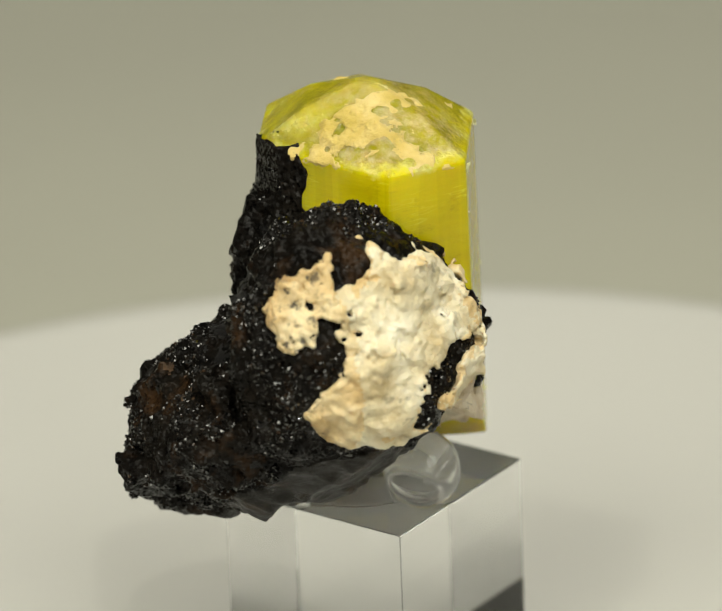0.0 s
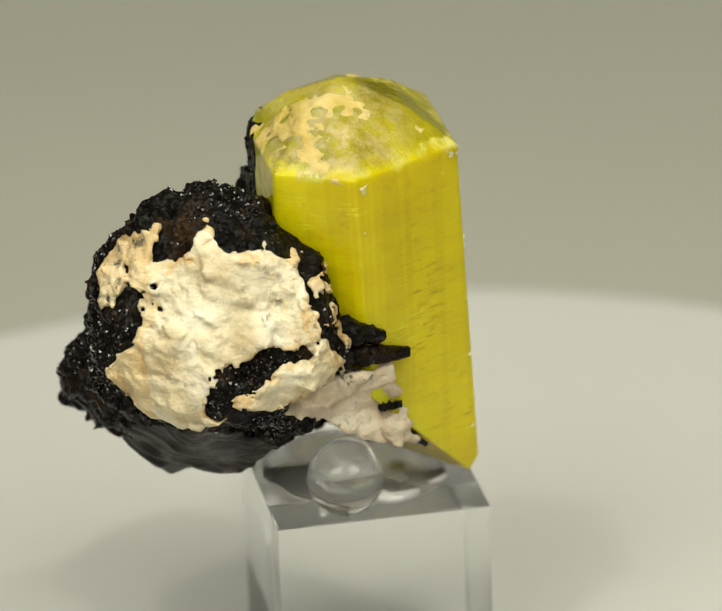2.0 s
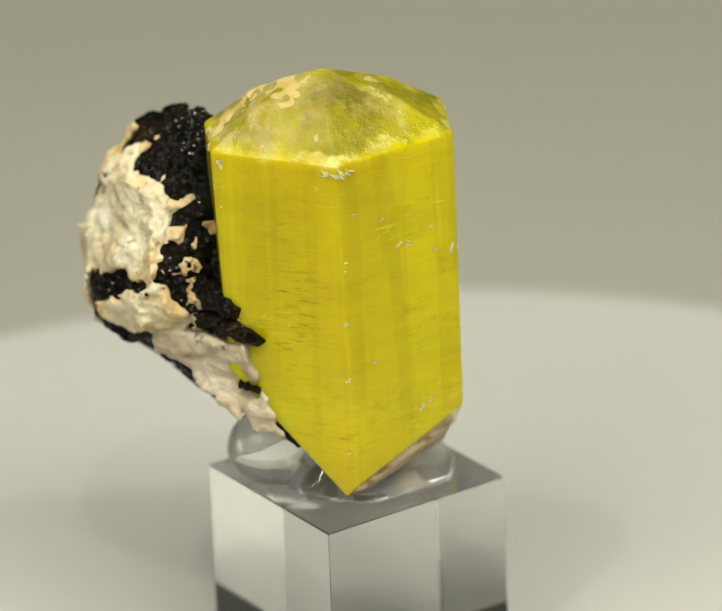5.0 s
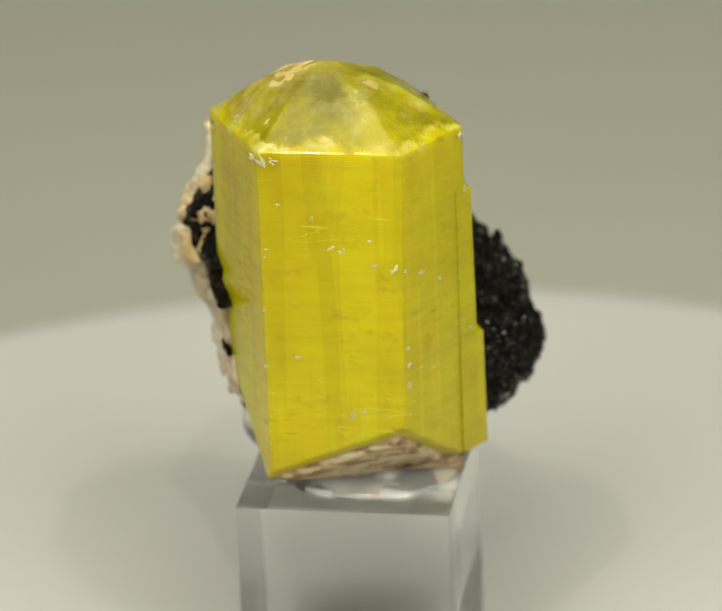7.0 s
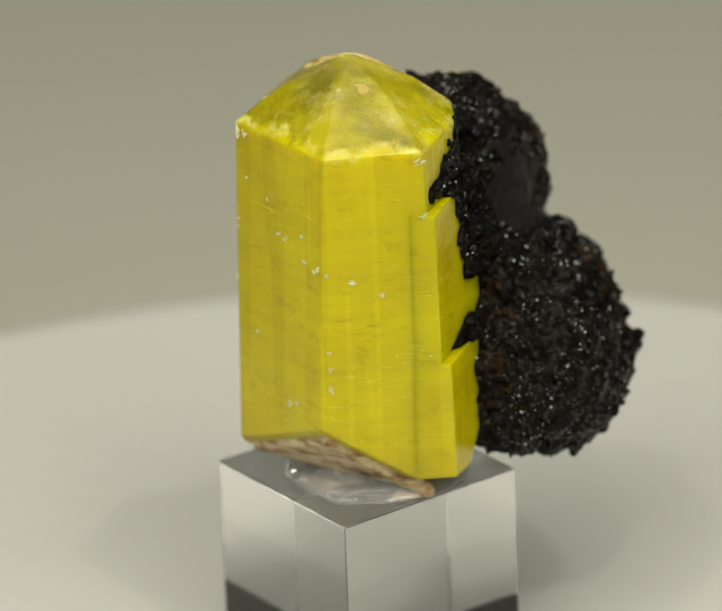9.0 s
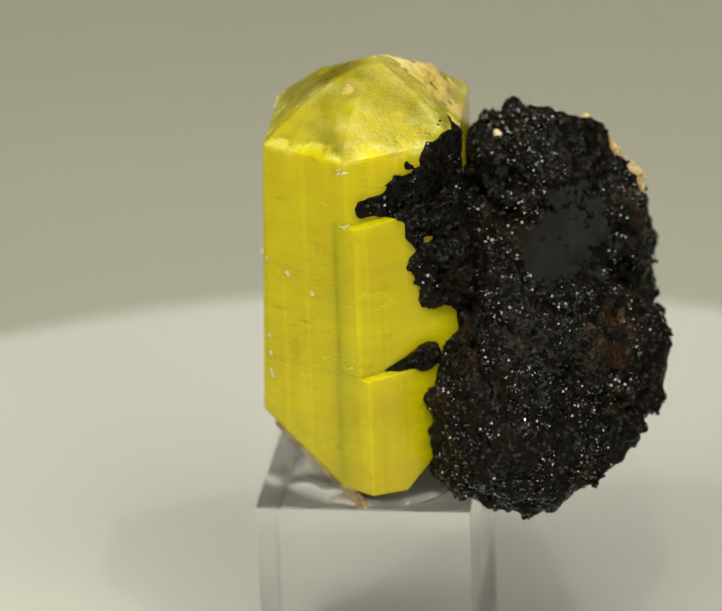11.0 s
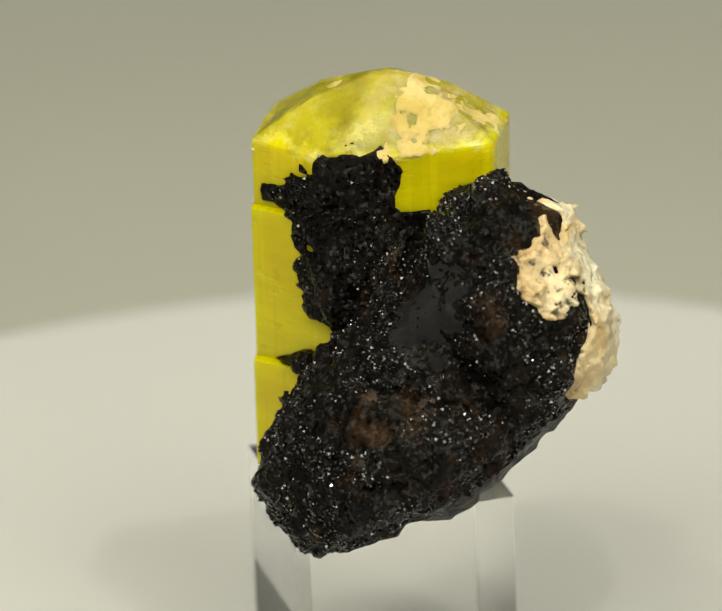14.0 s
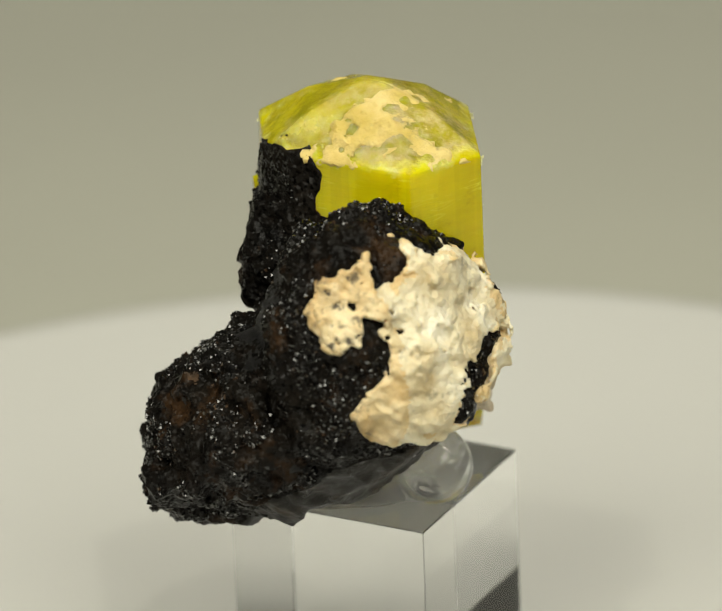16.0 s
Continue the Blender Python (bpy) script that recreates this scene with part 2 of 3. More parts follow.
M_FACET = facet_material()
# chip colour: pale bruise with the glint painted in
M_CHIP = plain_material("bruise_and_glint", (0.92, 0.88, 0.50), 0.12, 0.15, 900, 0.2)
M_ACRYL = glass("clear_acrylic", 1.49, 0.0, (0.985, 0.99, 0.985))
M_GEL = glass("clear_putty", 1.42, 0.01, (0.99, 0.99, 0.98), 0.88)


# ---- mesh helpers ----
def part(name, bm, mat, parent=None, label=""):
    me = bpy.data.meshes.new(name)
    bm.to_mesh(me)
    bm.free()
    for m in mat if isinstance(mat, (list, tuple)) else (mat,):
        me.materials.append(m)
    ob = new(name, me)
    ob.parent = parent
    return tagged(ob, label)


def mesh_part(name, verts, faces, mat, parent=None, label="", smooth=True):
    me = bpy.data.meshes.new(name)
    me.from_pydata(verts, [], faces)
    me.update()
    for m in mat if isinstance(mat, (list, tuple)) else (mat,):
        me.materials.append(m)
    me.polygons.foreach_set("use_smooth", [smooth] * len(me.polygons))
    ob = new(name, me)
    ob.parent = parent
    return tagged(ob, label)


def box_bm(lo, hi, bevel=0.0, segments=2):
    bm = bmesh.new()
    bmesh.ops.create_cube(bm, size=1.0)
    for v in bm.verts:
        v.co = [lo[i] + (v.co[i] + 0.5) * (hi[i] - lo[i]) for i in range(3)]
    if bevel:
        bmesh.ops.bevel(bm, geom=bm.edges[:], offset=bevel, segments=segments, affect="EDGES", profile=0.5)
    return bm


def lathe_bm(profile, steps=128):
    bm = bmesh.new()
    rings = []
    for r, z in profile:
        rings.append([bm.verts.new((r * math.cos(2 * math.pi * k / steps), r * math.sin(2 * math.pi * k / steps), z)) for k in range(steps)])
    for a, b in zip(rings, rings[1:]):
        for k in range(steps):
            f = bm.faces.new((a[k], a[(k + 1) % steps], b[(k + 1) % steps], b[k]))
            f.smooth = True
    bm.faces.new(rings[0][::-1])
    bm.faces.new(rings[-1])
    return bm


def solid_bm(planes, bevel=0.0, reach=80.0, segments=2):
    """A convex body from planes (normal, distance), in millimetres."""
    bm = bmesh.new()
    bmesh.ops.create_cube(bm, size=2 * reach)
    for n, h in planes:
        n = Vector(n).normalized()
        bmesh.ops.bisect_plane(bm, geom=bm.verts[:] + bm.edges[:] + bm.faces[:], dist=1e-5, plane_co=n * h, plane_no=n, clear_outer=True)
        rim = [e for e in bm.edges if e.is_boundary]
        if rim:
            bmesh.ops.contextual_create(bm, geom=rim)
    bmesh.ops.remove_doubles(bm, verts=bm.verts[:], dist=0.3)
    if bevel:
        bmesh.ops.bevel(bm, geom=bm.edges[:], offset=bevel, segments=segments, affect="EDGES", profile=0.6)
    bmesh.ops.recalc_face_normals(bm, faces=bm.faces[:])
    bmesh.ops.scale(bm, vec=(0.001,) * 3, verts=bm.verts[:])
    return bm


# value noise and cell noise on arrays of points in millimetres
TABLE = np.random.RandomState(5).rand(32, 32, 32).astype(np.float32)
JIT = np.random.RandomState(6).rand(32, 32, 32, 3).astype(np.float32)


def vnoise(p, size, shift=0.0):
    q = p / size + shift
    i = np.floor(q).astype(int)
    f = q - i
    f = f * f * (3 - 2 * f)
    out = 0.0
    for dx in (0, 1):
        for dy in (0, 1):
            for dz in (0, 1):
                w = np.abs(1 - dx - f[:, 0]) * np.abs(1 - dy - f[:, 1]) * np.abs(1 - dz - f[:, 2])
                out = out + w * TABLE[(i[:, 0] + dx) & 31, (i[:, 1] + dy) & 31, (i[:, 2] + dz) & 31]
    return out - 0.5


def cells(p, size, shift=0.0):
    """Distance to the nearest scattered point, in cell sizes."""
    q = p / size + shift
    i = np.floor(q).astype(int)
    best = np.full(len(p), 9.0, np.float32)
    for dx in (-1, 0, 1):
        for dy in (-1, 0, 1):
            for dz in (-1, 0, 1):
                c = i + (dx, dy, dz)
                d = ((c + JIT[c[:, 0] & 31, c[:, 1] & 31, c[:, 2] & 31] - q) ** 2).sum(1)
                best = np.minimum(best, d)
    return np.sqrt(best)


def fractal(p, size, octaves=3, gain=0.5):
    return sum(vnoise(p, size / 2 ** o, 7.3 * o) * gain ** o for o in range(octaves))


def smin(a, b, k):
    h = np.clip(0.5 + 0.5 * (b - a) / k, 0, 1)
    return b + (a - b) * h - k * h * (1 - h)


def net(body, relief, lo, hi, step, near=2.6):
    """Surface of a body given by its distance function, in millimetres. relief is added close to the surface."""
    ax = [np.arange(lo[i], hi[i] + step, step, dtype=np.float32) for i in range(3)]
    shape = tuple(len(a) for a in ax)
    # a coarse pass finds where the surface may run
    thin = np.stack(np.meshgrid(*[a[1::4] for a in ax], indexing="ij"), -1)
    val = body(thin.reshape(-1, 3)).reshape(thin.shape[:3])
    for i in range(3):
        val = np.take(val, np.minimum(np.arange(shape[i]) // 4, val.shape[i] - 1), axis=i)
    val = val.reshape(-1).astype(np.float32)
    pts = np.stack(np.meshgrid(*ax, indexing="ij"), -1).reshape(-1, 3)
    idx = np.where(np.abs(val) < near + 9 * step)[0]
    val[idx] = body(pts[idx])
    idx = np.where(np.abs(val) < near)[0]
    val[idx] += relief(pts[idx], val[idx])
    val = val.reshape(shape)
    neg = val < 0
    n = [s - 1 for s in shape]
    sl = lambda a, d: a[d[0]:d[0] + n[0], d[1]:d[1] + n[1], d[2]:d[2] + n[2]]
    corner = [(i, j, k) for i in (0, 1) for j in (0, 1) for k in (0, 1)]
    total = sum(sl(neg, c).astype(np.int8) for c in corner)
    active = (total > 0) & (total < 8)
    cell = np.argwhere(active)
    number = np.full(active.shape, -1, np.int64)
    number[active] = np.arange(len(cell))
    acc, cnt = np.zeros((len(cell), 3)), np.zeros(len(cell))
    for a in corner:
        for axis in range(3):
            if a[axis]:
                continue
            b = list(a)
            b[axis] = 1
            va = val[cell[:, 0] + a[0], cell[:, 1] + a[1], cell[:, 2] + a[2]]
            vb = val[cell[:, 0] + b[0], cell[:, 1] + b[1], cell[:, 2] + b[2]]
            cross = (va < 0) != (vb < 0)
            t = va[cross] / (va[cross] - vb[cross])
            pt = np.tile(np.array(a, float), (cross.sum(), 1))
            pt[:, axis] = t
            acc[cross] += pt
            cnt[cross] += 1
    verts = (cell + acc / cnt[:, None]) * step + np.array(lo)
    faces = []
    for axis in range(3):
        u, v = (axis + 1) % 3, (axis + 2) % 3
        e = np.argwhere(np.diff(neg, axis=axis))
        e = e[(e[:, u] > 0) & (e[:, v] > 0) & (e[:, u] < shape[u] - 1) & (e[:, v] < shape[v] - 1)]
        q = []
        for du, dv in ((-1, -1), (0, -1), (0, 0), (-1, 0)):
            c = e.copy()
            c[:, u] += du
            c[:, v] += dv
            q.append(number[c[:, 0], c[:, 1], c[:, 2]])
        q = np.stack(q, 1)
        flip = ~neg[e[:, 0], e[:, 1], e[:, 2]]
        q[flip] = q[flip][:, ::-1]
        faces.append(q)
    return verts, np.concatenate(faces)


# ---- the room ----
def drop_crumbs(verts, faces, least):
    """Leaves out loose bits of fewer than least faces."""
    tag = np.arange(len(verts))
    while True:
        low = tag[faces].min(1)
        nxt = tag.copy()
        for k in range(faces.shape[1]):
            np.minimum.at(nxt, faces[:, k], low)
        nxt = nxt[nxt]
        if (nxt == tag).all():
            break
        tag = nxt
    count = np.bincount(tag[faces[:, 0]], minlength=len(verts))
    faces = faces[count[tag[faces[:, 0]]] >= least]
    used, back = np.unique(faces, return_inverse=True)
    return verts[used], back.reshape(faces.shape)


def room():
    t = tagged(part("table_top", box_bm((-0.75, -1.1, -0.062), (0.75, 0.75, -0.030), 0.002), M_TABLE), "plain grey paper-covered table top", "table", kind="structure")
    for name, lo, hi in (("wall_north", (-1.6, 1.2, -0.8), (1.6, 1.3, 1.8)), ("wall_south", (-1.6, -2.1, -0.8), (1.6, -2.0, 1.8)),
                         ("wall_west", (-1.7, -2.1, -0.8), (-1.6, 1.3, 1.8)), ("wall_east", (1.6, -2.1, -0.8), (1.7, 1.3, 1.8)),
                         ("floor", (-1.7, -2.1, -0.9), (1.7, 1.3, -0.8)), ("ceiling", (-1.7, -2.1, 1.8), (1.7, 1.3, 1.9))):
        tagged(part(name, box_bm(lo, hi), M_WALL), "plain dark painted " + name.split("_")[0], name.split("_")[0], kind="structure")


room()


# ---- turntable ----
def make_turntable():
    root = tagged(new("turntable"), "round white plastic display turntable on the table", "turntable")
    root.location = (0, 0, -0.03)
    part("disc", lathe_bm([(0.1180, 0.014), (0.1198, 0.016), (0.1200, 0.020), (0.1200, 0.0230), (0.1194, 0.0258), (0.1178, 0.0280), (0.1150, 0.0293), (0.1110, 0.0300)], 192), M_TURN, root)
    part("base", lathe_bm([(0.108, 0.0), (0.110, 0.001), (0.110, 0.012), (0.108, 0.014)], 128), M_TURN, root)
    return root


turntable = make_turntable()

# ---- acrylic block ----
BLOCK = pose(0.0006, -0.0013, 0.0, 0, 0, 98.946 - 45)


def make_block():
    ob = part("acrylic_block", box_bm((-0.0125, -0.0125, 0.0001), (0.0125, 0.0125, 0.0245), 0.00012, 2), M_ACRYL)
    ob.matrix_world = BLOCK
    return tagged(ob, "clear polished acrylic display block under the mineral", "display block")


block = make_block()


# ---- clear putty between block and mineral ----
def make_putty():
    def body(p):
        def ell(c, r):
            q = (p - np.array(c, np.float32)) / np.array(r, np.float32)
            return (np.sqrt((q * q).sum(1)) - 1) * min(r)
        d = smin(ell((-1.2, -0.8, 24.4), (11.0, 10.8, 3.0)), ell((6.2, -10.3, 29.0), (4.5, 4.5, 4.6)), 1.2)
        return np.maximum(d, 24.55 - p[:, 2])
    verts, faces = net(body, lambda p, d: 0.35 * vnoise(p, 4.0), (-14, -16, 24), (13, 12, 35), 0.4)
    ob = mesh_part("putty", (verts / 1000).tolist(), faces.tolist(), M_GEL)
    ob.visible_shadow = False
    return tagged(ob, "blob of clear mounting putty on the acrylic block", "putty")


putty = make_putty()


# ---- mineral specimen ----
HEX = [(-5.13 + 60 * k, h) for k, h in enumerate((13.46, 9.93, 10.78, 10.79, 12.0, 17.0))]
SPLAY = (0.012, 0.039, 0.002, 0.016, 0.003, -0.037)


def prism_planes(inset=0.0):
    """The six sides, some of which splay or draw in a little towards the foot, and a narrow seventh that trims one edge."""
    planes = []
    for a, h, splay in [(a, h, sp) for (a, h), sp in zip(HEX, SPLAY)] + [(206.1, 11.42, -0.029)]:
        n = Vector((math.cos(radians(a)), math.sin(radians(a)), splay))
        planes.append((n.normalized(), (h - inset + 66.0 * splay) / n.length))
    return planes


def plane_through(a, b, c, inner):
    a, b, c = Vector(a), Vector(b), Vector(c)
    n = (b - a).cross(c - a).normalized()
    if n.dot(Vector(inner) - a) > 0:
        n = -n
    return n, n.dot(a)


INNER = (1, -3, 50)
FOOT_BACK = plane_through((13.3, 2.5, 27.5), (-9.5, 6.0, 25.5), (0.2, 12.1, 34.2), INNER)
FOOT_FRONT = plane_through((13.3, 2.5, 27.5), (-10.0, 4.0, 25.5), (12.2, -9.4, 39.0), INNER)


def crystal_planes():
    planes = prism_planes()
    # the pyramid: steeper below, flatter above, its tip worn off
    for height, rim in ((77.6, 68.2), (75.3, 70.0)):
        apex = Vector((1.5, -3.6, height))
        for a, h in HEX:
            n2 = Vector((math.cos(radians(a)), math.sin(radians(a)), 0))
            run, rise = h - n2.dot(Vector((apex.x, apex.y, 0))), apex.z - rim
            n = Vector((n2.x * rise, n2.y * rise, run)).normalized()
            planes.append((n, n.dot(apex)))
    planes.append(((0.05, 0.02, 1), 74.6))
    return planes + [FOOT_BACK, FOOT_FRONT, ((0, 0.05, -1), -27.2)]


specimen = tagged(new("mineral_specimen"), "yellow hexagonal crystal with dark sparkling rock and cream calcite", "mineral")
specimen.location = (0, 0, 0.0245)


def to_specimen(ob):
    ob.location = (0, 0, -0.0245)
    return ob


def crystal_distance(p):
    d = np.full(len(p), -99.0, np.float32)
    for n, h in crystal_planes():
        n = Vector(n).normalized()
        d = np.maximum(d, p @ np.array(n, np.float32) - h)
    return d


to_specimen(part("crystal", solid_bm(crystal_planes(), 0.32, segments=2), M_CRYSTAL, specimen, "translucent yellow six-sided prism with a low pyramid"))


STEPS = [(61.5, 0.9), (44.0, 1.9)]


def step_planes(top, out):
    planes = [(n, h + (out if k == 3 else 0.10 * out if k == 2 else -0.12)) for k, (n, h) in enumerate(prism_planes()[:6])]
    return planes + [((1, 0, 0), -8.6), (Vector((-0.25, 0.1, 1)).normalized(), top), FOOT_BACK, FOOT_FRONT, (Vector((0, 0.05, -1)).normalized(), -27.3)]


for step in STEPS:
    to_specimen(part("growth_step", solid_bm(step_planes(*step), 0.08), M_CRYSTAL, specimen, "later growth layer"))
back_layer = [(n, h) for n, h in prism_planes(1.2)] + [(FOOT_BACK[0], FOOT_BACK[1] + 0.75), (-FOOT_BACK[0], -(FOOT_BACK[1] - 0.6)), (FOOT_FRONT[0], FOOT_FRONT[1] - 0.5)]
to_specimen(part("calcite_layer", solid_bm(back_layer, 0.3), M_STREAK, specimen, "pale calcite layer with dark streaks"))

# the dark rock: three lumps grown together, each bounded by flat breaks that face evenly all round
def facings():
    """42 directions: the corners and the edge middles of an icosahedron."""
    g = (1 + 5 ** 0.5) / 2
    corners = [Vector(v).normalized() for a, b in itertools.product((-1, 1), (-g, g)) for v in ((0, a, b), (a, b, 0), (b, 0, a))]
    middles = [(corners[i] + corners[j]).normalized() for i in range(12) for j in range(i) if corners[i].dot(corners[j]) > 0.3]
    return np.array(corners + middles, np.float32)


FACINGS = facings()
LUMPS = [
    ((-3.1, -8.2, 45.7),
     (11.1, 10.4, 12, 14.6, 8.4, 11, 16.9, 9.6, 11.2, 10.9, 9.3, 12.7,
      10.8, 13.3, 11.3, 11.8, 11.5, 10.1, 15.4, 16.5, 14.3, 13.3, 8.1, 6.8, 12, 11.6, 12.4,
      10.2, 13.5, 8.6, 14.6, 9.5, 11.2, 8.5, 10.3, 12.4, 8.9, 14.6, 12.1, 12.7, 12.1, 9.1)),
    ((-2.6, -22.4, 48.8),
     (15.9, 13.2, 16, 16, 11.9, 13.7, 18.2, 11.6, 13.7, 15.5, 14.5, 15,
      13.5, 18.3, 14.6, 13.8, 13.6, 13.8, 19.2, 19.2, 14.3, 15.9, 11.5, 12.2, 12, 12.4, 14.2,
      12.1, 16.6, 12.5, 17.2, 12.4, 15.5, 10.8, 15.5, 13.9, 13.8, 14.5, 15.1, 12.3, 15.5, 15.4)),
    ((-18.1, -14.4, 38.0),
     (11.2, 13.2, 12.3, 15.2, 13, 12.4, 14.6, 15.4, 9, 12.3, 16, 10.6,
      11.5, 11.6, 11.4, 15.2, 12.9, 12.5, 11.9, 13.8, 14.3, 15.2, 13.3, 16, 16.7, 12.2, 10.1,
      9.9, 11.3, 10.2, 13.2, 10.6, 8.9, 13.3, 16.4, 17.4, 13.6, 14.5, 9.6, 12.5, 13.2, 13)),
]
# creases where the lumps meet
CREASES = [((-24.0, -15.5, 48.0), (-21.3, -23.5, 46.8), 1.7), ((-21.3, -23.5, 46.8), (-17.5, -29.8, 45.6), 1.4), ((0.5, -12.0, 61.5), (-10.0, -13.6, 56.0), 1.6), ((-10.0, -13.6, 56.0), (-17.0, -15.2, 50.6), 1.4)]

# clean flat breaks of the schist and the lower edge: bearing, tilt and distance
CUTS = [(-108.4, -37.6, 2.9), (-82.0, -32.0, 3.7), (-105.6, -54.4, -9.4), (-65.0, -39.4, -4.3), (-102.8, -61.6, -13.8),
        (-101.0, -64.3, -15.5), (178.5, 9.4, 32.8), (-102.1, -64.7, -15.7), (-112.1, -49.6, -6.5), (-92.7, -35.7, 2.0),
        (-65.4, -42.8, -7.1), (-42.0, -45.1, -13.6), (-124.6, -28.5, 13.4), (-152.8, 19.5, 43.3), (-36.9, 15.5, 35.6)]


def capsule(p, a, b, r):
    a, b = np.array(a, np.float32), np.array(b, np.float32)
    t = np.clip(((p - a) @ (b - a)) / ((b - a) @ (b - a)), 0, 1)
    return np.sqrt((((p - a) - t[:, None] * (b - a)) ** 2).sum(1)) - r


def rock_body(p):
    d = np.full(len(p), 20.0, np.float32)
    near = np.where((np.abs(p - np.array((-7, -17, 45), np.float32)) < 27).all(1))[0]
    q = p[near]
    whole = None
    for centre, reach in LUMPS:
        e = np.full(len(q), -50.0, np.float32)
        for n, h in zip(FACINGS, reach):
            e = np.maximum(e, (q - np.array(centre, np.float32)) @ n - h)
        whole = e if whole is None else smin(whole, e, 0.9)
    for a, b, r in CREASES:
        whole = -smin(-whole, capsule(q, a, b, r), 1.4)
    whole = whole - 0.1
    for bearing, tilt, h in CUTS:
        n = np.array((math.cos(radians(bearing)) * math.cos(radians(tilt)), math.sin(radians(bearing)) * math.cos(radians(tilt)), math.sin(radians(tilt))), np.float32)
        whole = np.maximum(whole, q @ n - h + 0.1)
    d[near] = whole
    return d


def smooth_zone(p):
    """1 on the bare schist below, 0 on the sparkling druse."""
    edge = 31.5 - 0.62 * (p[:, 1] + 14) + 0.28 * p[:, 0] + 3.5 * fractal(p, 7.0)
    return np.clip((edge - p[:, 2]) / 2.0, 0, 1) * (p[:, 2] < 46)


def worn_flank(p):
    q = (p - np.array((-13.0, -19.7, 53.4), np.float32)) / np.array((7, 6.0, 7.5), np.float32)
    return np.clip((1.0 - np.sqrt((q * q).sum(1)) + 0.7 * fractal(p, 4.0)) * 2, 0, 1)


def druse(p):
    return 0.95 * (cells(p, 2.1) - 0.5) + 0.6 * (cells(p, 1.1, 3.1) - 0.5)


# cream calcite: a crust on the front of the rock with a ragged outline
FACE_ACROSS, FACE_OUT = np.array((math.cos(radians(26.4)), math.sin(radians(26.4)), 0), np.float32), np.array((math.sin(radians(26.4)), -math.cos(radians(26.4)), 0), np.float32)
WHITE = [(-23.4, 58.5), (-21.1, 60.8), (-18.0, 63.0), (-16.2, 63.6), (-16.2, 62.3), (-16.8, 60.7), (-14.2, 60.6), (-11.6, 61.8), (-11.1, 63.4), (-9.7, 63.6), (-8.7, 61.9), (-4.8, 61.1),
         (-1.0, 59.3), (0.4, 57.3), (2.2, 54.0), (3.8, 51.0), (4.2, 47.5), (2.4, 45.0), (-1.9, 43.7), (-4.8, 44.5), (-6.8, 43.7), (-10.6, 41.9), (-17.4, 42.5), (-19.8, 44.8),
         (-21.0, 47.3), (-19.5, 49.4), (-17.5, 51.0), (-17.2, 54.5), (-17.7, 55.8), (-16.7, 57.4), (-18.8, 57.5), (-20.4, 55.5), (-21.9, 54.9), (-23.0, 56.6)]
BAND = [((3.6, 52.2), (0.9, 50.7), 0.8), ((0.9, 50.7), (-2.0, 50.0), 1.1), ((-2.0, 50.0), (-6.2, 48.4), 1.6), ((-6.2, 48.4), (-7.2, 45.2), 2.0), ((-7.2, 45.2), (-4.4, 43.6), 1.3)]


def outline_distance(x, y, corners):
    """Distance to a closed outline, negative inside."""
    d, inner = np.full(len(x), 1e9, np.float32), np.zeros(len(x), bool)
    for (x0, y0), (x1, y1) in zip(corners, corners[1:] + corners[:1]):
        t = np.clip(((x - x0) * (x1 - x0) + (y - y0) * (y1 - y0)) / ((x1 - x0) ** 2 + (y1 - y0) ** 2), 0, 1)
        d = np.minimum(d, np.hypot(x - x0 - t * (x1 - x0), y - y0 - t * (y1 - y0)))
        if y0 != y1:
            inner ^= ((y0 > y) != (y1 > y)) & (x < (x1 - x0) * (y - y0) / (y1 - y0) + x0)
    return np.where(inner, -d, d)


def face_rim(p):
    """The crust stops short of the flank on the far side of the rock."""
    s, z = p @ FACE_ACROSS, p[:, 2]
    return 6.6 * np.clip((-11.0 - s) / 6.0, 0, 1) - 0.6 * np.clip((z - 60.0) / 2.0, 0, 1) + 4.0 * np.clip((s - 0.5) / 1.5, 0, 1) + 1.6 * fractal(p, 2.5, 3)


def white_area(p):
    s, z = p @ FACE_ACROSS, p[:, 2]
    a = outline_distance(s, z, WHITE)
    band = np.full(len(p), 9.0, np.float32)
    for (x0, z0), (x1, z1), r in BAND:
        t = np.clip(((s - x0) * (x1 - x0) + (z - z0) * (z1 - z0)) / ((x1 - x0) ** 2 + (z1 - z0) ** 2), 0, 1)
        band = np.minimum(band, np.hypot(s - x0 - t * (x1 - x0), z - z0 - t * (z1 - z0)) - r)
    wob = 1.3 * fractal(p, 3.0, 4, 0.65) + 0.7 * vnoise(p, 0.8, 2.7)
    spots = 0.9 - 7.0 * np.maximum(0, fractal(p, 1.8, 3, 0.6) - 0.19) * np.clip(2.4 - np.abs(z - 58.5 - 0.25 * (s + 12)) / 1.8, 0, 1) * np.clip((-9.0 - s) / 3.0, 0, 1.2) - 4.0 * np.maximum(0, fractal(p, 1.6, 3, 0.65) - 0.13) * np.clip((-17.2 - s) / 1.5, 0, 1)
    return np.maximum(np.maximum(a + wob, -(band + 2.0 * fractal(p, 2.0, 4, 0.7))), -(spots + 0.4))


SLANT = np.array(Euler((0.6, 0.4, 0.9)).to_matrix() @ Matrix.Diagonal((0.6, 1.0, 1.7)), np.float32)


